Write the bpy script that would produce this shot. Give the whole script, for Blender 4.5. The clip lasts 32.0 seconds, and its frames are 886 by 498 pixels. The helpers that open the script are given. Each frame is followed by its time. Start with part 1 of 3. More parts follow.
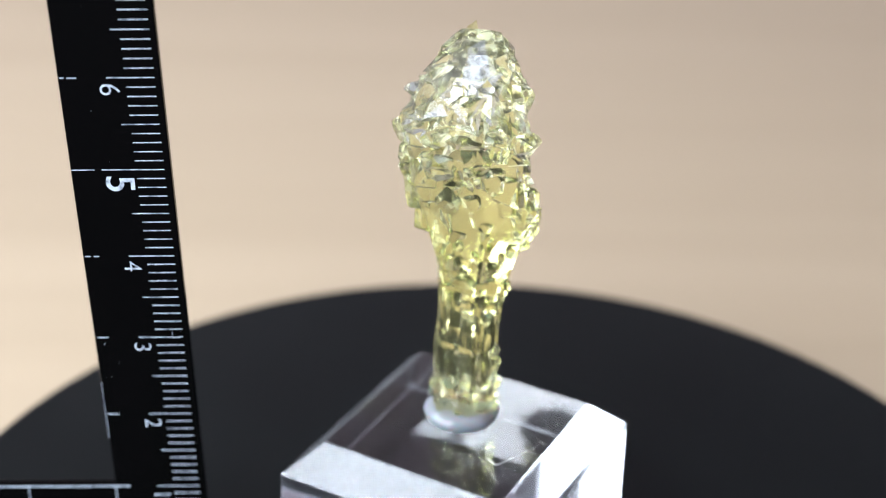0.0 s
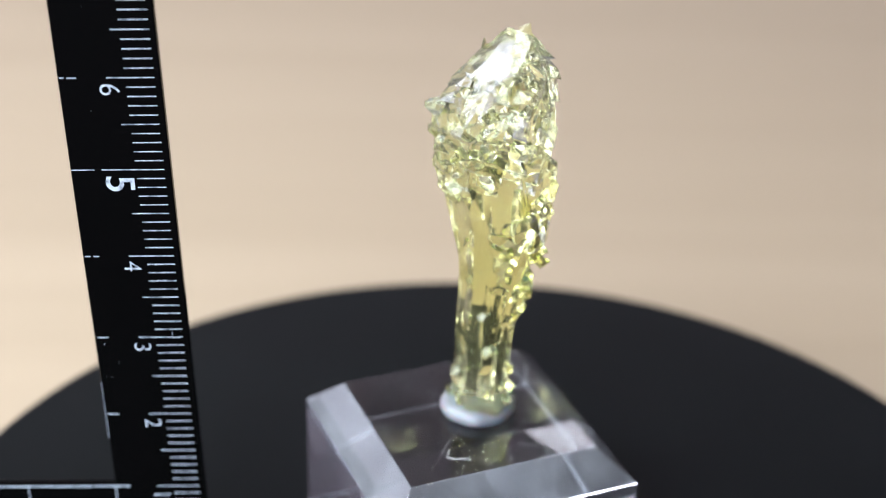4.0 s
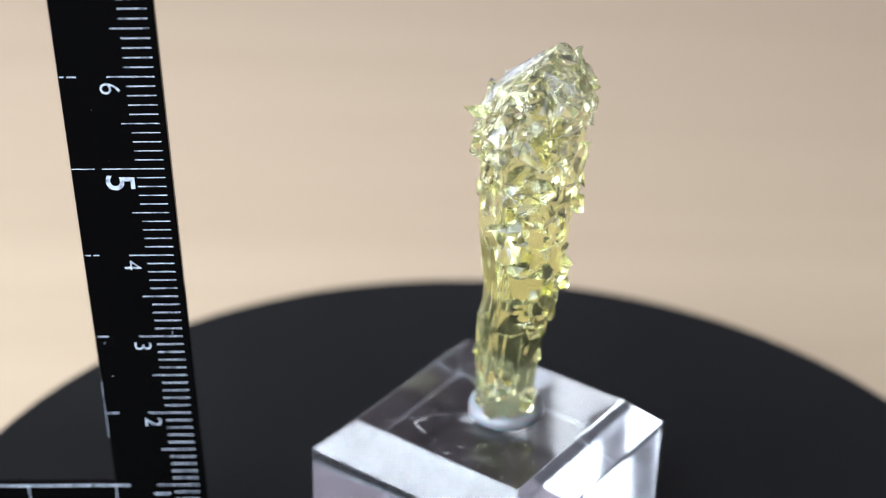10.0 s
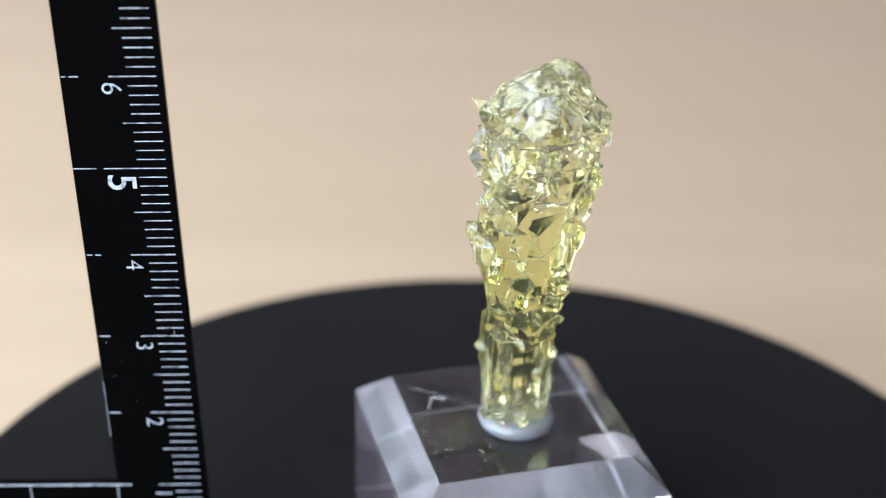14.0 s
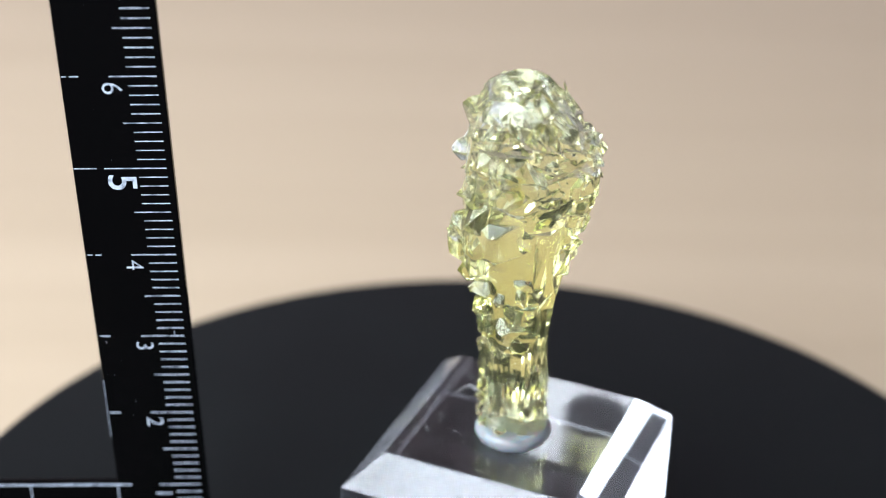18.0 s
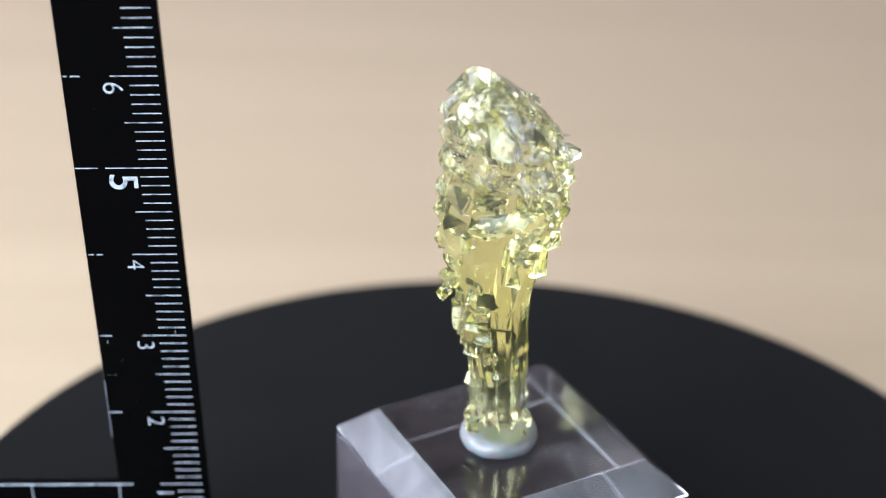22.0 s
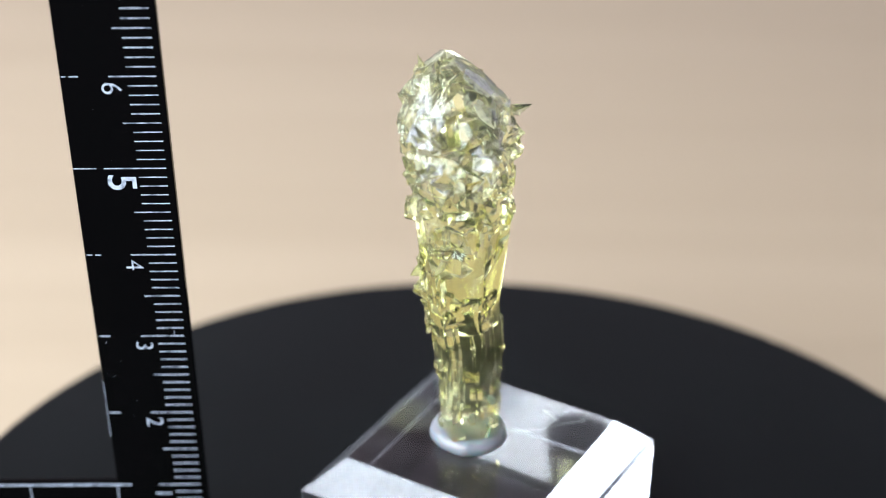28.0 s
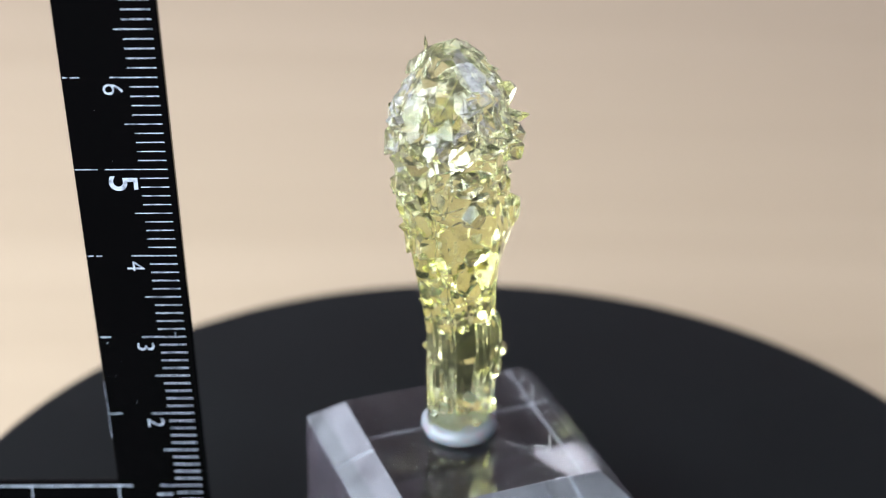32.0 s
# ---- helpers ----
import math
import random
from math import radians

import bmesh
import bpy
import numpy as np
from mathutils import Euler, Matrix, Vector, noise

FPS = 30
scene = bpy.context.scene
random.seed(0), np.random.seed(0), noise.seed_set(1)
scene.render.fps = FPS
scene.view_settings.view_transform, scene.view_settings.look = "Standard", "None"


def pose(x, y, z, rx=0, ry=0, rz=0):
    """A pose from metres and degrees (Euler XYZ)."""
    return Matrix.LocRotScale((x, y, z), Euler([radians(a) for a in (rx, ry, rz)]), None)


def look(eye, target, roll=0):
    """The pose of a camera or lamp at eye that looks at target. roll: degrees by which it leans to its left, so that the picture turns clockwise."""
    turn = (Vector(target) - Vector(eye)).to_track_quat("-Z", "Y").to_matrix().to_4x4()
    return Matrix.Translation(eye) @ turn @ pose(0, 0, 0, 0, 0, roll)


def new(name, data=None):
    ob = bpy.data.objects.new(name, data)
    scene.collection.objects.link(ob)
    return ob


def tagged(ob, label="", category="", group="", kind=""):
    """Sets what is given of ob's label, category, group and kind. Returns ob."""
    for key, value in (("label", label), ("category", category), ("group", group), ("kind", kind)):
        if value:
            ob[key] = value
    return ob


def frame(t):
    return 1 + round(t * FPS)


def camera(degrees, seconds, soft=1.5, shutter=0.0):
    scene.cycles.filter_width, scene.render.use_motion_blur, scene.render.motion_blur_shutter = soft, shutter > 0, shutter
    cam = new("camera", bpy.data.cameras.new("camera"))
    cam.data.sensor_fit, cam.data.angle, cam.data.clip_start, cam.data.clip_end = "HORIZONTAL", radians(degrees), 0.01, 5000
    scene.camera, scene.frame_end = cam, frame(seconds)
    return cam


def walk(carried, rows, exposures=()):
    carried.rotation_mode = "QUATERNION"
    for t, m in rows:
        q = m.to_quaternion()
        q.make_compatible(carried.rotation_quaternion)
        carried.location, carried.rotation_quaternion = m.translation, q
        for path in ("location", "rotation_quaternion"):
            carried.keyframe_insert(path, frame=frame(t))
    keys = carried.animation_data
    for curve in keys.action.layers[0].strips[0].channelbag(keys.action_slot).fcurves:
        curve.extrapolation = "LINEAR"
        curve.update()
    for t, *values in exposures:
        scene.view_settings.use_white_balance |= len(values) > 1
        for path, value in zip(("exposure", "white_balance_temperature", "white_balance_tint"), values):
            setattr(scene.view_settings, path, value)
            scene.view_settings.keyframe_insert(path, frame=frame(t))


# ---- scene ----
import itertools

MM = 0.001

# ---------------------------------------------------------------- camera
EYE = Vector((-0.00585, -0.14920, 0.11926))
cam = camera(30.63, 32.0, 1.1)
cam.data.dof.use_dof = True
cam.data.dof.focus_distance = 0.1610
cam.data.dof.aperture_fstop = 17.0
cam.data.dof.aperture_blades = 0

# the stand shakes by a few hundredths of a degree
AIM = (
    (0, 0.00456, 0.88344, -0.46852), (3.5, 0.00456, 0.88344, -0.46852), (6, 0.00508, 0.88344, -0.46851),
    (9, 0.00509, 0.88320, -0.46897), (10, 0.00457, 0.88319, -0.46898), (12, 0.00423, 0.88295, -0.46945),
    (13, 0.00371, 0.88294, -0.46946), (14, 0.00353, 0.88311, -0.46916), (16.5, 0.00335, 0.88319, -0.46901),
    (18, 0.00335, 0.88311, -0.46916), (20, 0.00318, 0.88302, -0.46932), (21, 0.00301, 0.88286, -0.46963),
    (22.5, 0.00265, 0.88319, -0.46902), (23.5, 0.00281, 0.88343, -0.46856), (25.5, 0.00281, 0.88343, -0.46856),
    (28, 0.00353, 0.88311, -0.46916), (29, 0.00299, 0.88330, -0.46880), (30, 0.00265, 0.88322, -0.46896),
    (32, 0.00281, 0.88343, -0.46856))
walk(cam, [(t, look(EYE, EYE + Vector(w), 1.2255)) for t, *w in AIM], exposures=[(0, 0.05), (32, 0.05)])

# ---------------------------------------------------------------- light
world = bpy.data.worlds.new("room_light")
scene.world = world
world.use_nodes = True
world.node_tree.nodes["Background"].inputs["Color"].default_value = (0.80, 0.86, 1.0, 1)
world.node_tree.nodes["Background"].inputs["Strength"].default_value = 0.25


def area_lamp(name, eye, target, size_x, size_y, watts, color):
    data = bpy.data.lights.new(name, "AREA")
    data.shape, data.size, data.size_y = "RECTANGLE", size_x, size_y
    data.energy, data.color = watts, color
    ob = new(name, data)
    ob.matrix_world = look(eye, target)
    return ob


area_lamp("softbox_lamp", (-0.357, -0.215, 0.296), (0, 0, 0.02), 0.73, 0.45, 12.2, (0.84, 0.92, 1.0))
# unseen fill lamp, added to hold up the brightness of the table
area_lamp("table_fill_lamp", (-0.85, 0.45, 1.22), (-0.85, 0.45, 0), 0.6, 0.6, 10.5, (0.95, 0.93, 1.0))


# ---------------------------------------------------------------- materials
def material(name, color, rough=0.5, metal=0.0, **extra):
    m = bpy.data.materials.new(name)
    m.use_nodes = True
    b = m.node_tree.nodes["Principled BSDF"]
    b.inputs["Base Color"].default_value = (*color, 1)
    b.inputs["Roughness"].default_value = rough
    b.inputs["Metallic"].default_value = metal
    for key, value in extra.items():
        b.inputs[key.replace("_", " ")].default_value = value
    return m


def node(m, kind, **values):
    n = m.node_tree.nodes.new(kind)
    for key, value in values.items():
        n.inputs[key.replace("_", " ")].default_value = value
    return n


def join(m, a, out, b, into):
    m.node_tree.links.new(a.outputs[out], b.inputs[into])


def mapped(m, scale, kind="Object"):
    tc = node(m, "ShaderNodeTexCoord")
    mp = node(m, "ShaderNodeMapping")
    mp.inputs["Scale"].default_value = scale
    join(m, tc, kind, mp, "Vector")
    return mp


def ramp(m, stops):
    r = node(m, "ShaderNodeValToRGB")
    e = r.color_ramp.elements
    while len(e) < len(stops):
        e.new(0.5)
    for el, (pos, col) in zip(e, stops):
        el.position, el.color = pos, (*col, 1)
    return r


def bump(m, height, out, strength, distance):
    b = node(m, "ShaderNodeBump", Strength=strength, Distance=distance)
    join(m, height, out, b, "Height")
    join(m, b, "Normal", m.node_tree.nodes["Principled BSDF"], "Normal")
    return b


def noise_node(m, mp, scale, detail=4.0, rough=0.55):
    n = node(m, "ShaderNodeTexNoise", Scale=scale, Detail=detail, Roughness=rough)
    join(m, mp, "Vector", n, "Vector")
    return n


def wood_material():
    m = material("pale_wood", (0.5, 0.38, 0.26), 0.42)
    b = m.node_tree.nodes["Principled BSDF"]
    grain = noise_node(m, mapped(m, (3.0, 55.0, 20.0)), 1.0, 6.0, 0.6)
    broad = noise_node(m, mapped(m, (1.2, 7.0, 4.0)), 1.0, 3.0, 0.5)
    mix = node(m, "ShaderNodeMix")
    mix.data_type = "FLOAT"
    mix.inputs["Factor"].default_value = 0.5
    m.node_tree.links.new(grain.outputs["Fac"], mix.inputs[2])
    m.node_tree.links.new(broad.outputs["Fac"], mix.inputs[3])
    r = ramp(m, ((0.25, (0.350, 0.276, 0.190)), (0.5, (0.395, 0.316, 0.223)), (0.75, (0.439, 0.354, 0.256))))
    m.node_tree.links.new(mix.outputs[0], r.inputs["Fac"])
    join(m, r, "Color", b, "Base Color")
    bump(m, grain, "Fac", 0.15, 0.0005)
    return m


def platter_material():
    m = material("matte_black_plastic", (0.016, 0.016, 0.018), 0.4, 0.0, Specular_IOR_Level=0.10)
    b = m.node_tree.nodes["Principled BSDF"]
    big = noise_node(m, mapped(m, (1, 1, 1)), 40.0, 5.0)
    r = ramp(m, ((0.3, (0.0036, 0.0046, 0.0050)), (0.7, (0.0051, 0.0065, 0.0070))))
    join(m, big, "Fac", r, "Fac")
    join(m, r, "Color", b, "Base Color")
    fine = noise_node(m, mapped(m, (1, 1, 1)), 2500.0, 3.0)
    bump(m, fine, "Fac", 0.2, 0.00004)
    return m


def ruler_black_material():
    m = material("glossy_black_plastic", (0.0018, 0.0018, 0.002), 0.16, 0.0, Specular_IOR_Level=0.12, IOR=1.3)
    b = m.node_tree.nodes["Principled BSDF"]
    n = noise_node(m, mapped(m, (1, 1, 1)), 180.0, 6.0)
    r = ramp(m, ((0.35, (0.10, 0.10, 0.10)), (0.8, (0.26, 0.26, 0.26))))
    join(m, n, "Fac", r, "Fac")
    join(m, r, "Color", b, "Roughness")
    fine = noise_node(m, mapped(m, (1, 1, 1)), 900.0, 3.0)
    bump(m, fine, "Fac", 0.05, 0.00003)
    return m


def paint_material():
    m = material("worn_white_print", (0.75, 0.77, 0.80), 0.5)
    b = m.node_tree.nodes["Principled BSDF"]
    n = noise_node(m, mapped(m, (1, 1, 1)), 900.0, 6.0)
    r = ramp(m, ((0.36, (0.15, 0.18, 0.23)), (0.52, (0.48, 0.55, 0.66))))
    join(m, n, "Fac", r, "Fac")
    join(m, r, "Color", b, "Base Color")
    return m


def acrylic_material():
    m = material("clear_acrylic", (0.97, 0.97, 0.98), 0.0, 0.0, IOR=1.49, Transmission_Weight=1.0)
    b = m.node_tree.nodes["Principled BSDF"]
    n = noise_node(m, mapped(m, (1, 1, 1)), 260.0, 5.0)
    r = ramp(m, ((0.45, (0.0, 0.0, 0.0)), (0.85, (0.012, 0.012, 0.012))))
    join(m, n, "Fac", r, "Fac")
    join(m, r, "Color", b, "Roughness")
    smear = noise_node(m, mapped(m, (1, 2.2, 1)), 150.0, 7.0, 0.65)
    film_ = ramp(m, ((0.5, (1.0, 1.0, 1.0)), (0.64, (0.994, 0.994, 0.994)), (0.74, (0.97, 0.97, 0.97))))
    join(m, smear, "Fac", film_, "Fac")
    join(m, film_, "Color", b, "Transmission Weight")
    return m


def hazed_acrylic_material(name, clear, dull):
    m = material(name, (0.85, 0.91, 1.0), 0.05, 0.0, IOR=1.49, Transmission_Weight=0.85)
    b = m.node_tree.nodes["Principled BSDF"]
    n = noise_node(m, mapped(m, (1, 1, 1)), 220.0, 3.0)
    r = ramp(m, ((0.3, (clear, clear, clear)), (0.75, (dull, dull, dull))))
    join(m, n, "Fac", r, "Fac")
    join(m, r, "Color", b, "Transmission Weight")
    return m


def putty_material():
    m = material("white_putty", (0.42, 0.47, 0.53), 0.34, 0.0, Transmission_Weight=0.6, Subsurface_Weight=0.4, Subsurface_Scale=0.002)
    n = noise_node(m, mapped(m, (1, 1, 1)), 420.0, 4.0)
    bump(m, n, "Fac", 0.25, 0.0003)
    return m


def crystal_material(name="yellow_beryl"):
    m = material(name, (0.95, 0.94, 0.6), 0.0, 0.0, IOR=1.52, Transmission_Weight=0.97, Specular_IOR_Level=0.4, Specular_Tint=(0.78, 0.84, 0.74, 1))
    b = m.node_tree.nodes["Principled BSDF"]
    tc = node(m, "ShaderNodeTexCoord")
    sep = node(m, "ShaderNodeSeparateXYZ")
    join(m, tc, "Object", sep, "Vector")
    mr = node(m, "ShaderNodeMapRange")
    mr.inputs["From Min"].default_value, mr.inputs["From Max"].default_value = 0.0, 0.044
    join(m, sep, "Z", mr, "Value")
    r = ramp(m, ((0.0, (0.93, 0.935, 0.58)), (0.25, (0.915, 0.93, 0.45)), (0.42, (0.905, 0.925, 0.40)), (0.62, (0.895, 0.92, 0.48)), (0.88, (0.895, 0.92, 0.62))))
    join(m, mr, "Result", r, "Fac")
    join(m, r, "Color", b, "Base Color")
    spots = noise_node(m, mapped(m, (1, 1, 1)), 420.0, 6.0, 0.65)
    lift = node(m, "ShaderNodeMath")
    lift.operation = "MULTIPLY_ADD"
    lift.inputs[1].default_value, lift.inputs[2].default_value = 0.15, -0.085
    join(m, mr, "Result", lift, 0)
    add = node(m, "ShaderNodeMath")
    join(m, spots, "Fac", add, 0)
    join(m, lift, "Value", add, 1)
    haze = ramp(m, ((0.42, (0.985, 0.985, 0.985)), (0.60, (0.95, 0.95, 0.95)), (0.625, (0.80, 0.80, 0.80)), (0.70, (0.62, 0.62, 0.62))))
    join(m, add, "Value", haze, "Fac")
    join(m, haze, "Color", b, "Transmission Weight")
    n = noise_node(m, mapped(m, (1, 1, 0.5)), 420.0, 4.0)
    rr = ramp(m, ((0.3, (0.05, 0.05, 0.05)), (0.55, (0.11, 0.11, 0.11)), (0.75, (0.24, 0.24, 0.24))))
    join(m, n, "Fac", rr, "Fac")
    dull = node(m, "ShaderNodeMapRange")
    dull.inputs["From Min"].default_value, dull.inputs["From Max"].default_value = 0.012, 0.028
    dull.inputs["To Min"].default_value, dull.inputs["To Max"].default_value = 0.35, 1.0
    join(m, sep, "Z", dull, "Value")
    gloss = node(m, "ShaderNodeMath")
    gloss.operation = "MULTIPLY"
    join(m, rr, "Color", gloss, 0)
    join(m, dull, "Result", gloss, 1)
    join(m, gloss, "Value", b, "Roughness")
    striae = noise_node(m, mapped(m, (1, 1, 0.12)), 1900.0, 3.0, 0.6)
    bump(m, striae, "Fac", 0.35, 0.00003)
    return m


def plaster_material(name, color):
    m = material(name, color, 0.85)
    n = noise_node(m, mapped(m, (1, 1, 1)), 30.0, 6.0)
    bump(m, n, "Fac", 0.1, 0.002)
    return m


WOOD, PLATTER, RULER, PAINT = wood_material(), platter_material(), ruler_black_material(), paint_material()
# the chamfers' white haze stands in for light trapped inside the block
ACRYLIC, SAWN, LIT_HAZE = acrylic_material(), hazed_acrylic_material("hazed_acrylic_side", 0.998, 0.985), hazed_acrylic_material("chamfer_light_haze", 0.93, 0.83)
# whitened bottom edges, painting the bright line seen through the block
EDGE = hazed_acrylic_material("acrylic_edge_glint", 0.65, 0.35)
PUTTY, BERYL = putty_material(), crystal_material()
WALL, CEILING, FLOOR = (plaster_material("mauve_wall_paint", (0.64, 0.58, 0.63)),
                        plaster_material("white_ceiling_paint", (0.74, 0.69, 0.74)),
                        plaster_material("grey_floor", (0.035, 0.032, 0.03)))
def veil_material():
    m = material("fracture_veil", (0.98, 0.98, 1.0), 0.1, 0.0, IOR=1.52)
    n = noise_node(m, mapped(m, (1, 1, 1)), 700.0, 5.0, 0.6)
    r = ramp(m, ((0.42, (1.0, 1.0, 1.0)), (0.5, (0.55, 0.55, 0.55)), (0.62, (0.15, 0.15, 0.15))))
    join(m, n, "Fac", r, "Fac")
    join(m, r, "Color", m.node_tree.nodes["Principled BSDF"], "Transmission Weight")
    return m


# a cool pale tint that stands in for the sheen on bright facets
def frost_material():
    m = material("beryl_painted_sheen", (0.82, 0.86, 0.92), 0.22, 0.0, IOR=1.52)
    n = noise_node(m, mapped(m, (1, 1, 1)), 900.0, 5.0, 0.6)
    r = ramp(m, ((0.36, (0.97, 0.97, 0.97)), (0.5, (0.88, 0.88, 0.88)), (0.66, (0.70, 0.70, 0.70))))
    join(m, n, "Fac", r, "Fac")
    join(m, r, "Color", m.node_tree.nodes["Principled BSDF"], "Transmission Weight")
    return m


VEIL, SHEEN = veil_material(), frost_material()
FIBRE = material("pale_lint", (0.75, 0.76, 0.78), 0.6)
DARK = material("dark_grey_plastic", (0.03, 0.03, 0.03), 0.5)


# ---------------------------------------------------------------- mesh helpers
def part(name, bm, mat, parent=None, label="", smooth=False):
    me = bpy.data.meshes.new(name)
    bm.to_mesh(me)
    bm.free()
    me.materials.append(mat)
    if smooth:
        me.polygons.foreach_set("use_smooth", [True] * len(me.polygons))
    ob = new(name, me)
    if parent:
        ob.parent = parent
    if label:
        ob["label"] = label
    return ob


def box(x0, x1, y0, y1, z0, z1, bevel=0.0):
    bm = bmesh.new()
    bmesh.ops.create_cube(bm, size=1.0)
    for v in bm.verts:
        v.co = Vector(((x0 + x1) / 2 + v.co.x * (x1 - x0), (y0 + y1) / 2 + v.co.y * (y1 - y0), (z0 + z1) / 2 + v.co.z * (z1 - z0)))
    if bevel:
        bmesh.ops.bevel(bm, geom=bm.edges[:], offset=bevel, segments=2, affect="EDGES", profile=0.5)
    return bm


def prism(outline, y0, y1, bevel=0.0):
    """An outline in x and z, given thickness along y."""
    bm = bmesh.new()
    a = [bm.verts.new((x, y0, z)) for x, z in outline]
    f = bm.faces.new(a)
    r = bmesh.ops.extrude_face_region(bm, geom=[f])
    for v in r["geom"]:
        if isinstance(v, bmesh.types.BMVert):
            v.co.y = y1
    bmesh.ops.recalc_face_normals(bm, faces=bm.faces[:])
    if bevel:
        bmesh.ops.bevel(bm, geom=bm.edges[:], offset=bevel, segments=2, affect="EDGES", profile=0.5)
    return bm


def lathe(profile, segments):
    bm = bmesh.new()
    rings = []
    for r, z in profile:
        if r < 1e-7:
            rings.append([bm.verts.new((0, 0, z))])
        else:
            rings.append([bm.verts.new((r * math.cos(2 * math.pi * i / segments), r * math.sin(2 * math.pi * i / segments), z)) for i in range(segments)])
    for a, b in zip(rings, rings[1:]):
        for i in range(segments):
            j = (i + 1) % segments
            if len(a) == 1:
                bm.faces.new((a[0], b[j], b[i]))
            elif len(b) == 1:
                bm.faces.new((a[i], a[j], b[0]))
            else:
                bm.faces.new((a[i], a[j], b[j], b[i]))
    bmesh.ops.recalc_face_normals(bm, faces=bm.faces[:])
    return bm


def tube(points, radius, sides=6):
    """A thin strand through the points."""
    bm = bmesh.new()
    rings = []
    for i, p in enumerate(points):
        p = Vector(p)
        ahead = (Vector(points[min(i + 1, len(points) - 1)]) - Vector(points[max(i - 1, 0)])).normalized()
        side = ahead.cross(Vector((0, 0, 1))).normalized()
        up = side.cross(ahead)
        rings.append([bm.verts.new(p + radius * (side * math.cos(2 * math.pi * k / sides) + up * math.sin(2 * math.pi * k / sides))) for k in range(sides)])
    for a, b in zip(rings, rings[1:]):
        for k in range(sides):
            bm.faces.new((a[k], a[(k + 1) % sides], b[(k + 1) % sides], b[k]))
    bm.faces.new(rings[0])
    bm.faces.new(rings[-1])
    bmesh.ops.recalc_face_normals(bm, faces=bm.faces[:])
    return bm


def curve_points(points, steps=6):
    """Catmull-Rom through the points."""
    p = [Vector(q) for q in points]
    p = [2 * p[0] - p[1]] + p + [2 * p[-1] - p[-2]]
    out = []
    for a, b, c, d in zip(p, p[1:], p[2:], p[3:]):
        for k in range(steps):
            t = k / steps
            out.append(0.5 * (2 * b + (c - a) * t + (2 * a - 5 * b + 4 * c - d) * t * t + (3 * b - a - 3 * c + d) * t ** 3))
    return out + [p[-2]]


# ---------------------------------------------------------------- the room, closed round the table
TABLE_Z = -0.028
FLOOR_Z = TABLE_Z - 0.74
ROOM = 1.2
tagged(part("floor", box(-ROOM, ROOM, -ROOM, ROOM, FLOOR_Z - 0.1, FLOOR_Z), FLOOR), "plain grey-brown floor under the table", "floor", kind="structure")
tagged(part("ceiling", box(-ROOM, ROOM, -ROOM, ROOM, 1.25, 1.35), CEILING), "plain white ceiling", "ceiling", kind="structure")
for name, b in (("wall_north", (-ROOM, ROOM, ROOM, ROOM + 0.1)), ("wall_south", (-ROOM, ROOM, -ROOM - 0.1, -ROOM)),
                ("wall_east", (ROOM, ROOM + 0.1, -ROOM, ROOM)), ("wall_west", (-ROOM - 0.1, -ROOM, -ROOM, ROOM))):
    tagged(part(name, box(*b, FLOOR_Z, 1.25), WALL), "plain pale mauve painted wall", "wall", kind="structure")

table = tagged(new("wooden_table"), "pale wooden table with faint straight grain", "table")
table.location = (0, 0.25, FLOOR_Z)
part("tabletop", box(-0.8, 0.8, -0.33, 0.75, 0.71, 0.74, 0.002), WOOD, table)
for x in (-0.74, 0.74):
    for y in (-0.27, 0.69):
        part("leg", box(x - 0.025, x + 0.025, y - 0.025, y + 0.025, 0.0, 0.71, 0.002), WOOD, table)

# ---------------------------------------------------------------- the turntable
RADIUS = 0.0658
turntable = tagged(new("turntable"), "round matte black motorised display turntable on the wooden table", "turntable")
turntable.location = (0, 0, TABLE_Z)
H = -TABLE_Z
part("base", lathe(((0, 0), (0.056, 0), (0.058, 0.002), (0.058, H - 0.008), (0.056, H - 0.007), (0, H - 0.007)), 96), DARK, turntable, smooth=False)
platter = part("platter", lathe(((0, -0.006), (RADIUS - 0.0006, -0.006), (RADIUS, -0.0054), (RADIUS, -0.0007), (RADIUS - 0.0002, -0.0002), (RADIUS - 0.0007, 0), (0, 0)), 192), PLATTER, turntable,
               "matte black round platter")
platter.location = (0, 0, H)

# ---------------------------------------------------------------- the acrylic base
TOP = 0.01823
BLOCK_AT = (-0.00292, 0.00037)
BLOCK_TURN = 106.08 - 45.0


def acrylic_block():
    a, b, h, low = 0.02149 / 2, 0.02851 / 2, TOP - 0.00005, TOP - 0.0035
    bm = bmesh.new()
    levels = ((b, 0.0), (b, low), (a, h))
    rings = [[bm.verts.new((sx * r, sy * r, z)) for sx, sy in ((-1, -1), (1, -1), (1, 1), (-1, 1))] for r, z in levels]
    bm.faces.new(rings[0][::-1])
    bm.faces.new(rings[-1])
    for p, q in zip(rings, rings[1:]):
        for i in range(4):
            j = (i + 1) % 4
            bm.faces.new((p[i], p[j], q[j], q[i]))
    bmesh.ops.bevel(bm, geom=bm.edges[:], offset=0.00009, segments=2, affect="EDGES", profile=0.5)
    bmesh.ops.recalc_face_normals(bm, faces=bm.faces[:])
    return bm


acrylic = tagged(part("acrylic_display_base", acrylic_block(), ACRYLIC),
                 "clear acrylic display block with chamfered top edges on the black platter", "display base")
acrylic.data.materials.append(SAWN)
acrylic.data.materials.append(LIT_HAZE)
acrylic.data.materials.append(EDGE)
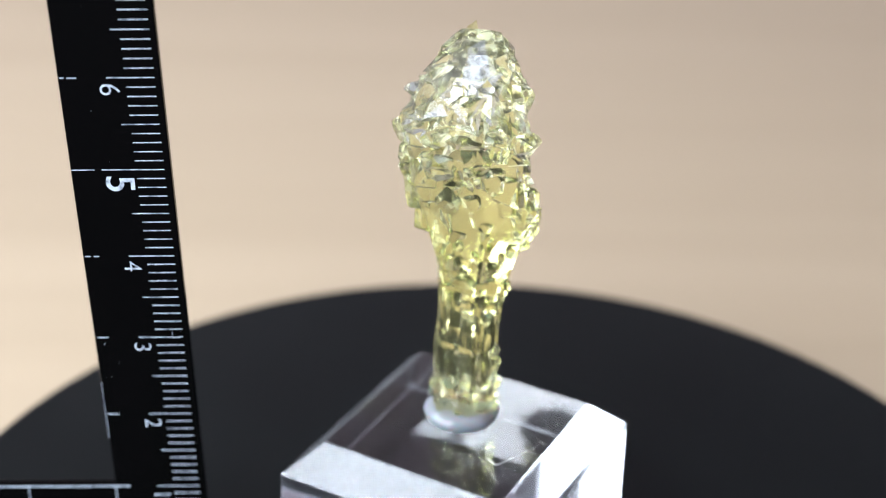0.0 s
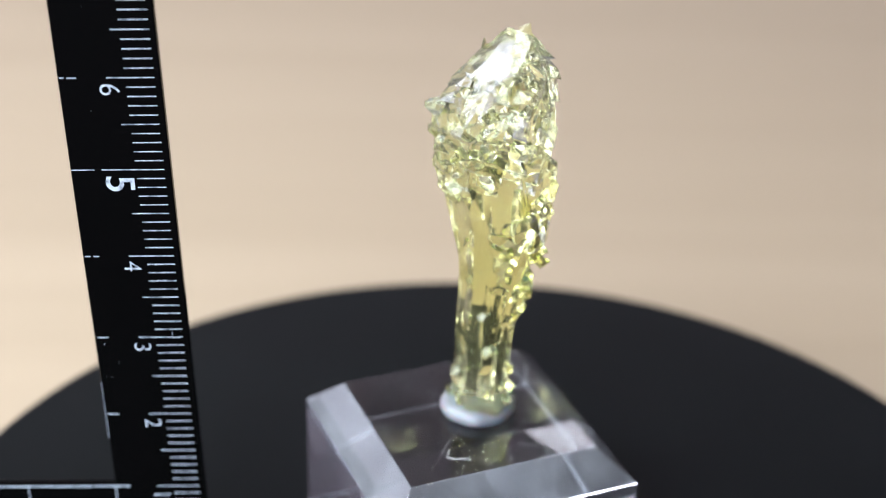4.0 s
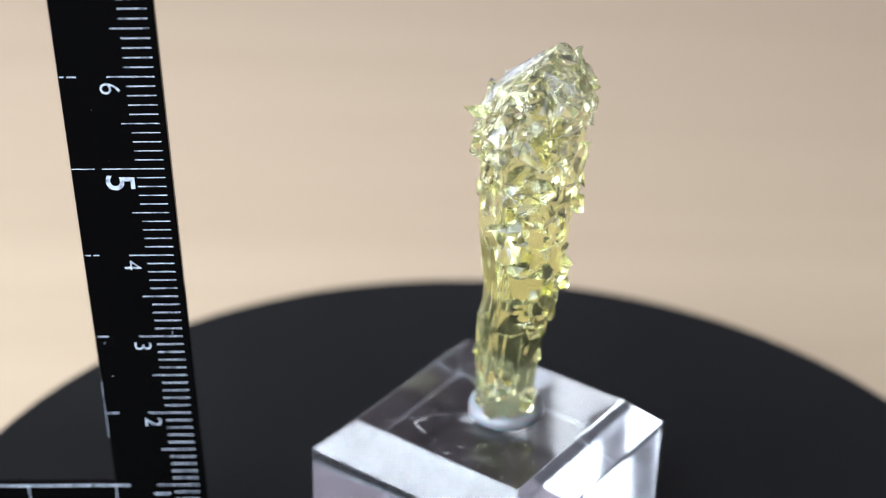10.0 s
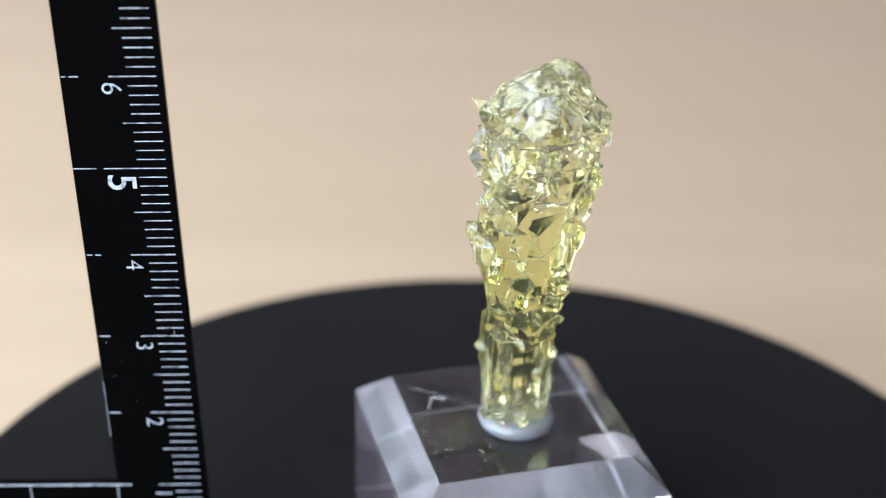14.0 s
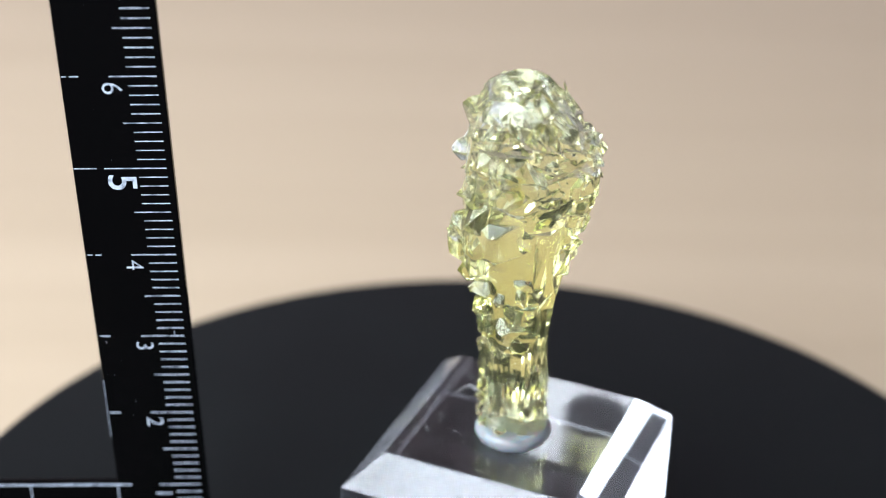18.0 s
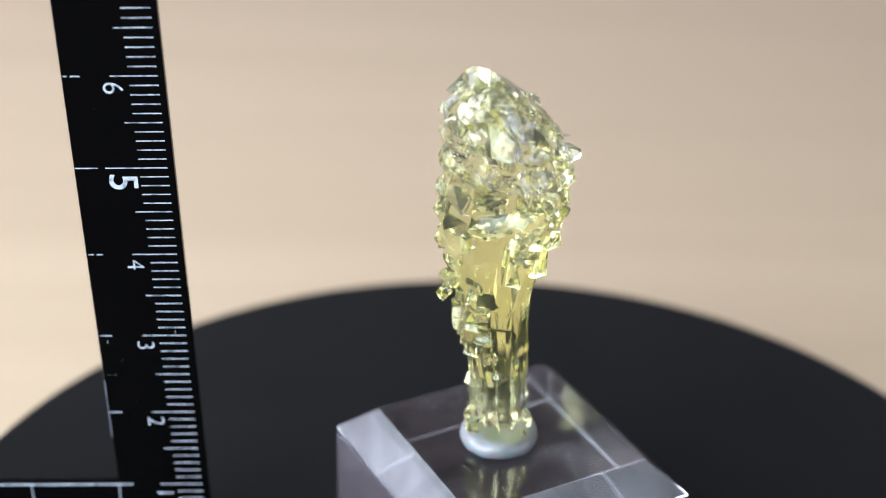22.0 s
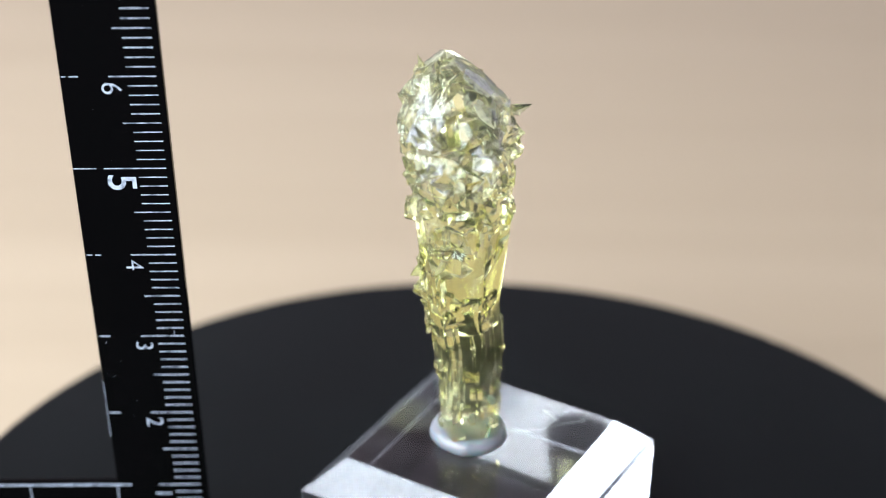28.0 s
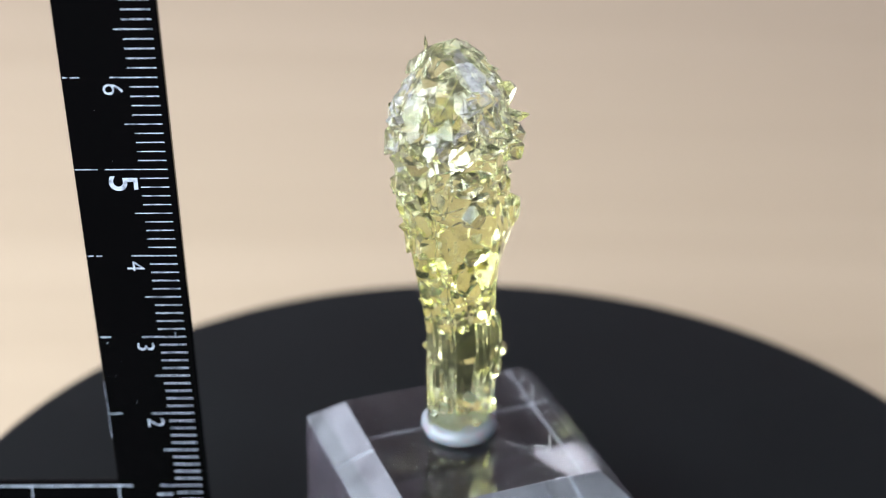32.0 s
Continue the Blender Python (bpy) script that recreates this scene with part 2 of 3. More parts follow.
# chamfers and fine edges get their brightness painted in as haze
for face in acrylic.data.polygons:
    if abs(face.normal.z) < 0.1 and face.area > 2e-5:
        face.material_index = 1
    elif 0.6 < face.normal.z < 0.8 and face.area > 2e-5:
        face.material_index = 2
    elif face.area < 1e-5:
        face.material_index = 3 if face.center.z < 0.0004 else 2

scuff_rng = random.Random(9)
for _ in range(14):
    x, y, turn = scuff_rng.uniform(-1.5, 9.5), scuff_rng.uniform(-10.0, -7.6), scuff_rng.uniform(0, math.pi)
    r = scuff_rng.uniform(0.12, 0.4)
    u, v = math.cos(turn) * r, math.sin(turn) * r
    line = tube(curve_points([((x - u) * MM, (y - v) * MM, TOP), ((x + 0.2 * v) * MM, (y - 0.2 * u) * MM, TOP), ((x + u) * MM, (y + v) * MM, TOP)]), 0.000012, 5)
    part("scuff", line, FIBRE, acrylic, "fine pale scuff on the clear top")

# ---------------------------------------------------------------- the putty under the crystal
PUTTY_AT = (-0.00256, 0.00199)


def putty_blob():
    bm = lathe(((0, 0), (3.75 * MM, 0), (4.05 * MM, 0.25 * MM), (4.2 * MM, 0.7 * MM), (4.1 * MM, 1.15 * MM), (3.8 * MM, 1.5 * MM), (3.3 * MM, 1.65 * MM), (2.0 * MM, 1.7 * MM), (0, 1.7 * MM)), 64)
    for v in bm.verts:
        if v.co.z > 1e-5:
            n = noise.noise(v.co * 420)
            v.co.x *= 1 + 0.05 * n
            v.co.y *= 1 + 0.05 * n
            v.co.z += 0.00018 * noise.noise(v.co * 700 + Vector((3, 1, 7)))
    return bm


putty = tagged(part("mounting_putty", putty_blob(), PUTTY, smooth=True), "bluish-white disc of mounting putty under the crystal", "putty")

# ---------------------------------------------------------------- the crystal
# height, centre and the spread of the cross-section, in millimetres
SECTIONS = (
    (0, -2.50, 1.90, 3.60, -0.38, 2.60), (4, -2.38, 1.99, 3.61, -0.40, 3.30), (8, -2.30, 2.12, 3.69, -0.51, 3.35),
    (12, -2.17, 2.33, 3.42, -0.34, 3.79), (16, -1.99, 3.10, 3.87, -0.32, 3.76), (20, -1.71, 3.42, 4.41, -0.25, 4.46),
    (24, -1.52, 3.19, 6.03, -0.40, 4.62), (28, -2.44, 3.60, 6.58, 0.03, 5.03), (32, -3.08, 3.52, 6.75, -0.12, 5.33),
    (36, -2.85, 3.65, 6.87, -0.52, 5.68), (39.5, -2.28, 4.52, 5.15, -0.07, 5.33), (42, -1.88, 4.98, 3.83, -0.10, 4.13),
    (43.6, -1.68, 5.36, 2.17, -0.43, 1.33))


def section(z):
    z = min(max(z, 0.0), 43.6)
    for a, b in zip(SECTIONS, SECTIONS[1:]):
        if z <= b[0]:
            t = (z - a[0]) / (b[0] - a[0])
            return [p + (q - p) * t for p, q in zip(a[1:], b[1:])]
    return SECTIONS[-1][1:]


def skin(angle, z, out=0.0):
    """A point of the crystal's skin, in millimetres, moved outwards by out."""
    cx, cy, a, b, c = section(z)
    u, v = math.cos(angle), math.sin(angle)
    x, y = a * u + b * v, b * u + c * v
    r = math.hypot(x, y)
    return Vector((cx + x * (1 + out / r), cy + y * (1 + out / r), z))


# down to which height the skin is etched, by angle
ETCHED = ((-180, 22.5), (-160, 26), (-120, 27), (-90, 27), (-32, 27), (-12, 17), (0, 13), (26, 12), (50, 10), (74, 13), (103, 14), (132, 24), (157, 23), (180, 22.5))


def etched_from(deg):
    deg = (deg + 180) % 360 - 180
    for p, q in zip(ETCHED, ETCHED[1:]):
        if deg <= q[0]:
            return p[1] + (q[1] - p[1]) * (deg - p[0]) / (q[0] - p[0])
    return ETCHED[-1][1]


def hull(points):
    bm = bmesh.new()
    for p in points:
        bm.verts.new(p)
    r = bmesh.ops.convex_hull(bm, input=bm.verts[:])
    loose = list({g for g in r["geom_interior"] + r["geom_unused"] if isinstance(g, bmesh.types.BMVert)})
    bmesh.ops.delete(bm, geom=loose, context="VERTS")
    bmesh.ops.dissolve_limit(bm, angle_limit=radians(4), verts=bm.verts[:], edges=bm.edges[:])
    bmesh.ops.recalc_face_normals(bm, faces=bm.faces[:])
    return bm


def main_prism():
    """The crystal's core: a six-sided column, striated on the stem, with broad plain faces higher up."""
    rng = random.Random(8)
    around = 72
    zs = [0.6, 2.4, 4.1, 6.3, 8.0, 10.4, 12.6, 14.4, 16.6, 19.0, 21.6, 24.2, 26.8, 29.4, 31.8, 34.2, 36.4, 38.4, 40.4, 42.2, 43.4]
    strips, level = [], 0.0
    while len(strips) < around:
        level = rng.uniform(-0.13, 0.08)
        strips += [level + rng.uniform(-0.025, 0.025) for _ in range(rng.choice((1, 2, 2, 3, 4)))]
    bm = bmesh.new()
    rings = []
    step = 2 * math.pi / around
    for k, z in enumerate(zs):
        ring = []
        plain = min(max((z - 12) / 6, 0.0), 1.0)
        for i in range(around):
            a = step * i
            edge = etched_from(math.degrees(a))
            rough = min(max((z - edge) / 1.2, 0.0), 1.0)
            tip = min(max((z - 35) / 4, 0.0), 1.0)
            six = math.cos(math.pi / 6) / math.cos((a + 0.5) % (math.pi / 3) - math.pi / 6)
            r0 = 0.5 * (section(z)[2] + section(z)[4])
            flat = (six * 1.06 - 1.0) * r0 * (1 - 0.5 * tip)
            step_out = 0.15 * noise.cell(Vector((i * 0.17, k * 0.45, 2.0))) - 0.08
            out = flat + (strips[i] * (1 - 0.72 * plain) + step_out * (1 - 0.6 * plain)) * (1 - 0.92 * rough) - rough * 0.42 - 0.05
            ring.append(bm.verts.new(skin(a, z, out) * MM))
        rings.append(ring)
    for p, q in zip(rings, rings[1:]):
        for i in range(around):
            j = (i + 1) % around
            bm.faces.new((p[i], p[j], q[j], q[i]))
    bm.faces.new(rings[0][::-1])
    bm.faces.new(rings[-1])
    bmesh.ops.triangulate(bm, faces=bm.faces[:])
    upper = [v for v in bm.verts if v.co.z > 15 * MM]
    edges = [e for e in bm.edges if all(v.co.z > 15 * MM for v in e.verts)]
    bmesh.ops.dissolve_limit(bm, angle_limit=radians(11), verts=upper, edges=edges)
    bmesh.ops.triangulate(bm, faces=bm.faces[:])
    bmesh.ops.recalc_face_normals(bm, faces=bm.faces[:])
    return bm


# the compass of the six prism faces, in degrees, and the lean of the long axis
SIX, LEAN = 28.6, (-4.0, 0.8)


def habit(rng, at, wide, tall, cap=1.0, loose=4.0):
    """A small six-sided growth about a spot in millimetres, its faces set like those of the whole crystal."""
    turn = pose(0, 0, 0, LEAN[0] + rng.gauss(0, loose), LEAN[1] + rng.gauss(0, loose), rng.gauss(0, loose)).to_3x3()
    normals, reach = [], []
    for k in range(6):
        az = radians(SIX + 60 * k)
        normals.append((math.cos(az), math.sin(az), 0.0))
        reach.append(wide * rng.uniform(0.62, 1.15))
        for up in (1, -1):
            lean = radians(rng.choice((40, 58)) if up > 0 else rng.choice((38, 66)))
            off = radians(30) if rng.random() < 0.3 else 0.0
            normals.append((math.sin(lean) * math.cos(az + off), math.sin(lean) * math.sin(az + off), up * math.cos(lean)))
            reach.append((tall * math.cos(lean) + wide * 0.45 * math.sin(lean)) * rng.uniform(0.72, 1.15) * cap)
    for up in (1, -1):
        normals.append((0.0, 0.0, up))
        reach.append(tall * rng.uniform(0.7, 1.2))
    n, d = np.array(normals), np.array(reach)
    trios = np.array(list(itertools.combinations(range(len(d)), 3)))
    m = n[trios]
    keep = np.abs(np.linalg.det(m)) > 0.02
    corners = np.linalg.solve(m[keep], d[trios[keep]][..., None])[..., 0]
    corners = corners[(corners @ n.T <= d + 1e-6).all(axis=1)]
    return hull([(Vector(at) + turn @ Vector(c)) * MM for c in np.unique(corners.round(5), axis=0)])


def chunk(rng, angle, z, wide, tall, deep, sunk):
    """A growth hillock that stands out of the skin at an angle and a height."""
    six = math.cos(math.pi / 6) / math.cos((angle + 0.5) % (math.pi / 3) - math.pi / 6)
    r0 = 0.5 * (section(z)[2] + section(z)[4])
    at = skin(angle, z, (six * 1.06 - 1.0) * r0 * 0.8 - sunk - 0.8 * wide + 0.7 * deep)
    return habit(rng, at, wide, tall)


def joined(meshes):
    both = bmesh.new()
    for bm in meshes:
        me = bpy.data.meshes.new("scratch")
        bm.to_mesh(me)
        bm.free()
        both.from_mesh(me)
        bpy.data.meshes.remove(me)
    return both


# the larger outgrowths: angle, height, half width, half height, depth
LUMPS = ((-7, 24, 1.6, 2.0, 1.2), (5, 21.5, 1.2, 1.4, 1.2), (-3, 26.3, 1.4, 1.2, 1.3), (87, 27, 1.0, 1.0, 1.2), (70, 15.5, 2.2, 1.5, 1.1),
         (80, 18, 1.5, 1.2, 1.0), (29, 16, 1.4, 1.3, 1.2), (-113, 28, 1.6, 1.4, 1.1), (-70, 35, 0.5, 0.3, 1.6), (-64, 33.5, 1.0, 0.8, 1.4),
         (-173, 34, 1.9, 1.4, 1.3), (-173, 29.8, 1.4, 1.1, 1.2), (-170, 27.3, 1.7, 1.6, 1.1), (-171, 24.2, 1.5, 2.2, 0.7), (-170, 31.6, 1.5, 1.2, 1.0),
         (-28, 38.0, 2.4, 2.0, 0.2), (60, 38.2, 2.4, 2.0, 0.4), (-52, 10.5, 1.0, 5.0, 0.3), (-95, 34.5, 3.0, 0.7, 1.1), (-60, 31.0, 2.6, 0.6, 1.0), (-125, 31.5, 2.4, 0.8, 1.3), (-150, 35.5, 1.7, 1.0, 0.8), (-30, 34.0, 2.0, 1.2, 1.3), (-105, 29.8, 2.4, 0.5, 0.9), (100, 32.0, 2.6, 0.7, 1.0), (60, 35.5, 2.0, 1.0, 1.1), (140, 30.0, 2.4, 0.8, 1.1), (20, 31.0, 2.2, 0.7, 1.1), (150, 37.0, 1.4, 0.8, 0.6), (52, 12.0, 1.8, 0.8, 0.9), (100, 15, 1.5, 0.7, 0.9), (35, 20.5, 2.2, 1.0, 0.9))


def nodule(rng, x, y, z, r):
    """A small angular outgrowth sunk into the crystal's side."""
    return habit(rng, (x, y, z), r * 1.15, r * 1.15, 1.0, 14.0)


# the small knobs on the stem and at its foot: place and radius in millimetres
NODULES = ((-2.2, 7.0, 21.5, 0.9), (-2.2, 6.5, 18.1, 1.0), (-2.2, 6.1, 13.8, 0.9), (-2.2, 5.1, 8.2, 0.6), (0.35, -0.45, 10.0, 0.9),
           (-4.2, 4.8, 10.0, 0.8), (1.0, 2.5, 16.0, 1.0), (0.3, 6.2, 24.3, 1.2), (-0.3, 5.3, 18.5, 0.9), (1.0, 2.4, 6.7, 0.6),
           (-3.8, -0.2, 5.1, 0.8), (-2.3, -1.3, 28.0, 0.8), (3.2, 0.9, 25.2, 1.5), (2.0, 6.0, 19.0, 0.7), (0.3, 4.6, 12.9, 0.6),
           (0.3, -1.8, 33.7, 0.9), (-5.0, 0.6, 2.4, 0.8), (-3.0, -0.6, 2.6, 0.7), (-0.6, -0.4, 2.8, 0.8), (0.6, 0.8, 2.2, 0.9),
           (0.7, 2.8, 2.5, 0.7), (-0.8, 4.3, 2.6, 0.9), (-3.2, 4.5, 2.4, 0.8), (-5.2, 3.0, 2.6, 0.9), (-5.6, 1.8, 4.2, 0.6), (0.9, 1.5, 4.6, 0.6))


# the slanting faces that end the crystal: a point in millimetres, the lean from upright and its compass
FACES = (((-1.7, 4.8, 43.6), 37, -92), ((0.9, 2.3, 41.8), 45, -50), ((-4.2, 2.5, 41.1), 43, -140), ((-1.6, 6.3, 43.7), 32, 80))


def spots(bm, count, gap, rng):
    """Places scattered over the etched skin, no nearer to one another than gap, with the skin's slope there."""
    bm.normal_update()
    faces = [f for f in bm.faces if f.calc_center_median().z > 9.0 * MM]
    total = list(itertools.accumulate(f.calc_area() for f in faces))
    taken, out = np.zeros((0, 3)), []
    for _ in range(count * 8):
        f = rng.choices(faces, cum_weights=total)[0]
        a, b, c = (v.co for v in f.verts[:3])
        u, v = rng.random(), rng.random()
        if u + v > 1:
            u, v = 1 - u, 1 - v
        at = (a + (b - a) * u + (c - a) * v) / MM
        cx, cy = section(at.z)[:2]
        if at.z < etched_from(math.degrees(math.atan2(at.y - cy, at.x - cx))) + 0.4:
            continue
        if len(taken) and np.min(np.linalg.norm(taken - np.array(at), axis=1)) < gap:
            continue
        taken = np.vstack((taken, np.array(at)))
        out.append((at, f.normal.copy()))
        if len(out) == count:
            break
    return out


def shards(bm, count, gap):
    """Small splinters that stand out of the etched skin and round its top."""
    rng = random.Random(77)
    out = []
    for at, slope in spots(bm, count, gap, rng):
        cx, cy = section(at.z)[:2]
        plain = slope.z > 0.5 and slope.y < -0.3 or in_window(math.degrees(math.atan2(at.y - cy, at.x - cx)), at.z)
        if plain or noise.noise(at * 0.25) < rng.uniform(-0.5, 0.25):
            continue
        side = slope.orthogonal().normalized()
        up = slope.cross(side)
        r = 0.25 + 0.6 * rng.random() ** 2
        out.append(hull([(at + (side * rng.gauss(0, 0.8) + up * rng.gauss(0, 0.8) + slope * rng.uniform(-0.8, 0.7)) * r) * MM for _ in range(rng.choice((6, 7, 8)))]))
    return out


def scale(rng, angle, z, wide, tall, rim):
    """A tile of the etched skin: a slanting face of two or three facets over a sharp overhanging rim."""
    r0 = 0.5 * (section(z)[2] + section(z)[4])

    def place(u, w, o):
        a = angle + u / r0
        six = math.cos(math.pi / 6) / math.cos((a + 0.5) % (math.pi / 3) - math.pi / 6)
        return skin(a, z + w, (six * 1.06 - 1.0) * r0 * 0.7 + o) * MM

    low = -tall * rng.uniform(0.45, 0.6)
    top = tall * rng.uniform(0.5, 0.9)
    flip = -1 if rng.random() < 0.22 else 1
    points = [place(-wide * rng.uniform(0.7, 1), flip * low * rng.uniform(0.3, 1), rim * rng.uniform(-0.6, 0.5)),
              place(wide * rng.uniform(0.7, 1), flip * low * rng.uniform(0.3, 1), rim * rng.uniform(-0.6, 0.5)),
              place(wide * rng.uniform(-0.5, 0.5), flip * low, rim * rng.uniform(0.75, 1.1)),
              place(wide * rng.uniform(-0.5, 0.5), flip * rng.uniform(-0.2, 0.3) * tall, rim * rng.uniform(0.3, 0.9))]
    for u in (-0.75, 0.1, 0.75):
        points.append(place(wide * (u + rng.uniform(-0.2, 0.2)), flip * top * rng.uniform(0.6, 1), -rng.uniform(0.35, 0.7)))
        points.append(place(wide * u, flip * low * rng.uniform(0.3, 0.9), -1.6))
        points.append(place(wide * u, flip * top * 0.8, -1.6))
    return hull(points)


# the plain windows left by the etching: angle and height, half width in degrees, half height
WINDOWS = ((104, 25, 40, 3.6), (-158, 24.0, 24, 2.4), (50, 28, 20, 1.8), (55, 21.5, 25, 1.6), (-3, 20.5, 25, 2.2), (-82, 34.6, 14, 1.7), (125, 30, 14, 1.3), (70, 35.5, 14, 1.5), (-100, 30, 14, 1.2))


def in_window(deg, z):
    return any(abs((deg - a + 180) % 360 - 180) < da and abs(z - h) < dh for a, h, da, dh in WINDOWS)


def tiles():
    """The etched skin, tier over tier, with plain windows left between."""
    rng = random.Random(21)
    out = []
    z = 10.0
    while z < 43.0:
        r0 = 0.5 * (section(z)[2] + section(z)[4])
        gap = 3.1 if z > 22 else 2.1
        count = max(int(2 * math.pi * r0 / gap), 4)
        for i in range(count):
            a = 2 * math.pi * (i + rng.uniform(-0.4, 0.4)) / count
            zz = z + rng.uniform(-0.6, 0.6) + 0.8 * math.sin(2 * a + z)
            patch = noise.noise(Vector((2.0 * math.cos(a), 2.0 * math.sin(a), zz * 0.22)))
            if zz < etched_from(math.degrees(a)) + 0.4 or in_window(math.degrees(a), zz) or rng.random() < (0.28 if zz < 37 else 0.1) - 1.2 * patch:
                continue
            size = rng.choice((0.65, 0.95, 1.2, 1.45, 1.8)) * (1.0 if zz > 22 else 0.75)
            out.append(scale(rng, a, zz, 1.55 * size * rng.uniform(0.8, 1.25), 2.0 * size * rng.uniform(0.7, 1.2), rng.uniform(0.25, 0.75) * (1.0 if zz < 39 else 0.7)))
        z += 1.75 if z > 22 else 1.5
    return out


def crystal_body():
    """The core with its outgrowths, ended by slanting faces and then etched."""
    rng = random.Random(21)
    lumps = tiles()
    lumps += [chunk(rng, radians(deg), zz, wide, tall, deep, 0.0) for deg, zz, wide, tall, deep in LUMPS]
    small = random.Random(3)
    lumps += [nodule(small, *spot) for spot in NODULES]
    bm = fused(main_prism(), joined(lumps))
    for at, lean, turn in FACES:
        normal = Vector((math.sin(radians(lean)) * math.cos(radians(turn)), math.sin(radians(lean)) * math.sin(radians(turn)), math.cos(radians(lean))))
        cut = bmesh.ops.bisect_plane(bm, geom=bm.verts[:] + bm.edges[:] + bm.faces[:], dist=1e-7, plane_co=Vector(at) * MM, plane_no=normal, clear_outer=True)
        rim = [g for g in cut["geom_cut"] if isinstance(g, bmesh.types.BMEdge) and len(g.link_faces) == 1]
        bmesh.ops.triangle_fill(bm, use_beauty=True, use_dissolve=False, edges=rim, normal=normal)
    bmesh.ops.triangulate(bm, faces=bm.faces[:])
    bmesh.ops.recalc_face_normals(bm, faces=bm.faces[:])
    return fused(bm, joined(shards(bm, 170, 0.8)))


def fused(body, extra):
    """Two meshes made into one skin; both are used up."""
    a, b = bpy.data.meshes.new("body"), bpy.data.meshes.new("extra")
    body.to_mesh(a)
    extra.to_mesh(b)
    body.free()
    extra.free()
    body_ob, extra_ob = new("body", a), new("extra", b)
    mod = body_ob.modifiers.new("fuse", "BOOLEAN")
    mod.operation, mod.object, mod.solver, mod.use_self = "UNION", extra_ob, "EXACT", True
    deps = bpy.context.evaluated_depsgraph_get()
    me = bpy.data.meshes.new_from_object(body_ob.evaluated_get(deps))
    bm = bmesh.new()
    bm.from_mesh(me)
    for ob in (body_ob, extra_ob):
        bpy.data.objects.remove(ob)
    for m in (a, b, me):
        bpy.data.meshes.remove(m)
    return bm


CRYSTAL_AT = (0.0, 0.0, TOP)
crystal = tagged(new("beryl_crystal"), "translucent yellow-green etched beryl crystal upright in white putty", "crystal")
body = part("prism", crystal_body(), BERYL, crystal)
body.data.materials.append(SHEEN)

# where facets are paled to paint in lamp sheen, more on upward ones: angle and height, half width in degrees, half
# height, share of facets
SHEEN_AT = ((-95, 40.0, 34, 3.0, 0.55), (148, 39.0, 17, 2.4, 0.6), (150, 34.0, 18, 1.6, 0.5), (25, 40.5, 22, 1.8, 0.5), (-15, 33.0, 20, 4.0, 0.3), (-10, 24.5, 14, 2.0, 0.4), (-150, 35.0, 14, 2.0, 0.6))
sheen_rng = random.Random(4)
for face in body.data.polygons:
    mid, draw = face.center / MM, sheen_rng.random()
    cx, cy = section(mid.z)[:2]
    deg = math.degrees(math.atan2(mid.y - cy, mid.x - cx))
    for a, h, da, dh, share in SHEEN_AT:
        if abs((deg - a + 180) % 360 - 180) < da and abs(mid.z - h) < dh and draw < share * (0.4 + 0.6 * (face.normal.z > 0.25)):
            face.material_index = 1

def fracture(rng, wide):
    """A thin gap inside the crystal, its faces turned inwards."""
    points = []
    for i in range(9):
        a = 2 * math.pi * (i + rng.uniform(-0.3, 0.3)) / 9
        r = wide * rng.uniform(0.35, 1.15)
        points += [Vector((r * math.cos(a), 0.7 * r * math.sin(a), 0.03 + rng.uniform(0, 0.1))) * MM, Vector((r * math.cos(a), 0.7 * r * math.sin(a), -0.03)) * MM]
    bm = hull(points)
    bmesh.ops.reverse_faces(bm, faces=bm.faces[:])
    return bm


# the flaws inside: place in millimetres, half width, lean and compass
FLAWS = ((-1.7, 2.6, 41.0, 2.4, 37, -92, 1), (-3.4, 2.0, 38.6, 1.7, 50, -130, 1), (0.4, 2.0, 38.8, 1.5, 60, -40, 0), (-2.2, 4.6, 38.0, 2.6, 70, 120, 0),
         (-0.8, 5.8, 39.6, 1.8, 55, 60, 1), (-3.6, 4.4, 36.0, 2.2, 80, 200, 0), (-1.2, 1.8, 35.4, 1.9, 65, -70, 1), (0.6, 4.6, 34.0, 2.0, 75, 10, 0),
         (-4.4, 2.6, 32.4, 1.8, 60, 190, 1), (-1.6, 5.2, 31.6, 2.2, 50, 95, 0), (-2.0, 3.0, 29.0, 2.2, 40, -20, 0),
         # the first two gaps here are added and turned to show as dark pits
         (2.7, 3.6, 22.6, 1.7, 100, 5, 0), (2.6, 2.0, 27.0, 1.5, 82, -25, 0), (1.6, 5.6, 22.8, 1.1, 70, 40, 1), (-3.2, 6.6, 33.5, 1.4, 60, 150, 1), (-4.6, 5.6, 38.6, 1.6, 45, 165, 1))
flaw_rng = random.Random(12)
for x, y, z, wide, lean, turn, white in FLAWS:
    ob = part("internal_fracture", fracture(flaw_rng, wide), VEIL if white else BERYL, crystal, "whitish internal fracture" if white else "")
    ob.matrix_basis = pose(x * MM, y * MM, z * MM) @ pose(0, 0, 0, 0, 0, turn) @ pose(0, 0, 0, 0, lean, 0)

# ---------------------------------------------------------------- the lint on the block
def lint(points, radius):
    return tube(curve_points([(x * MM, y * MM, 0.0) for x, y in points]), radius)


fibre = tagged(part("lint_fibre", lint(((-1.45, -2.6), (-1.1, -4.8), (-0.36, -6.9), (0.6, -9.4), (1.2, -11.0)), 0.000010), FIBRE),
               "very thin pale lint fibre lying on the acrylic block", "lint")
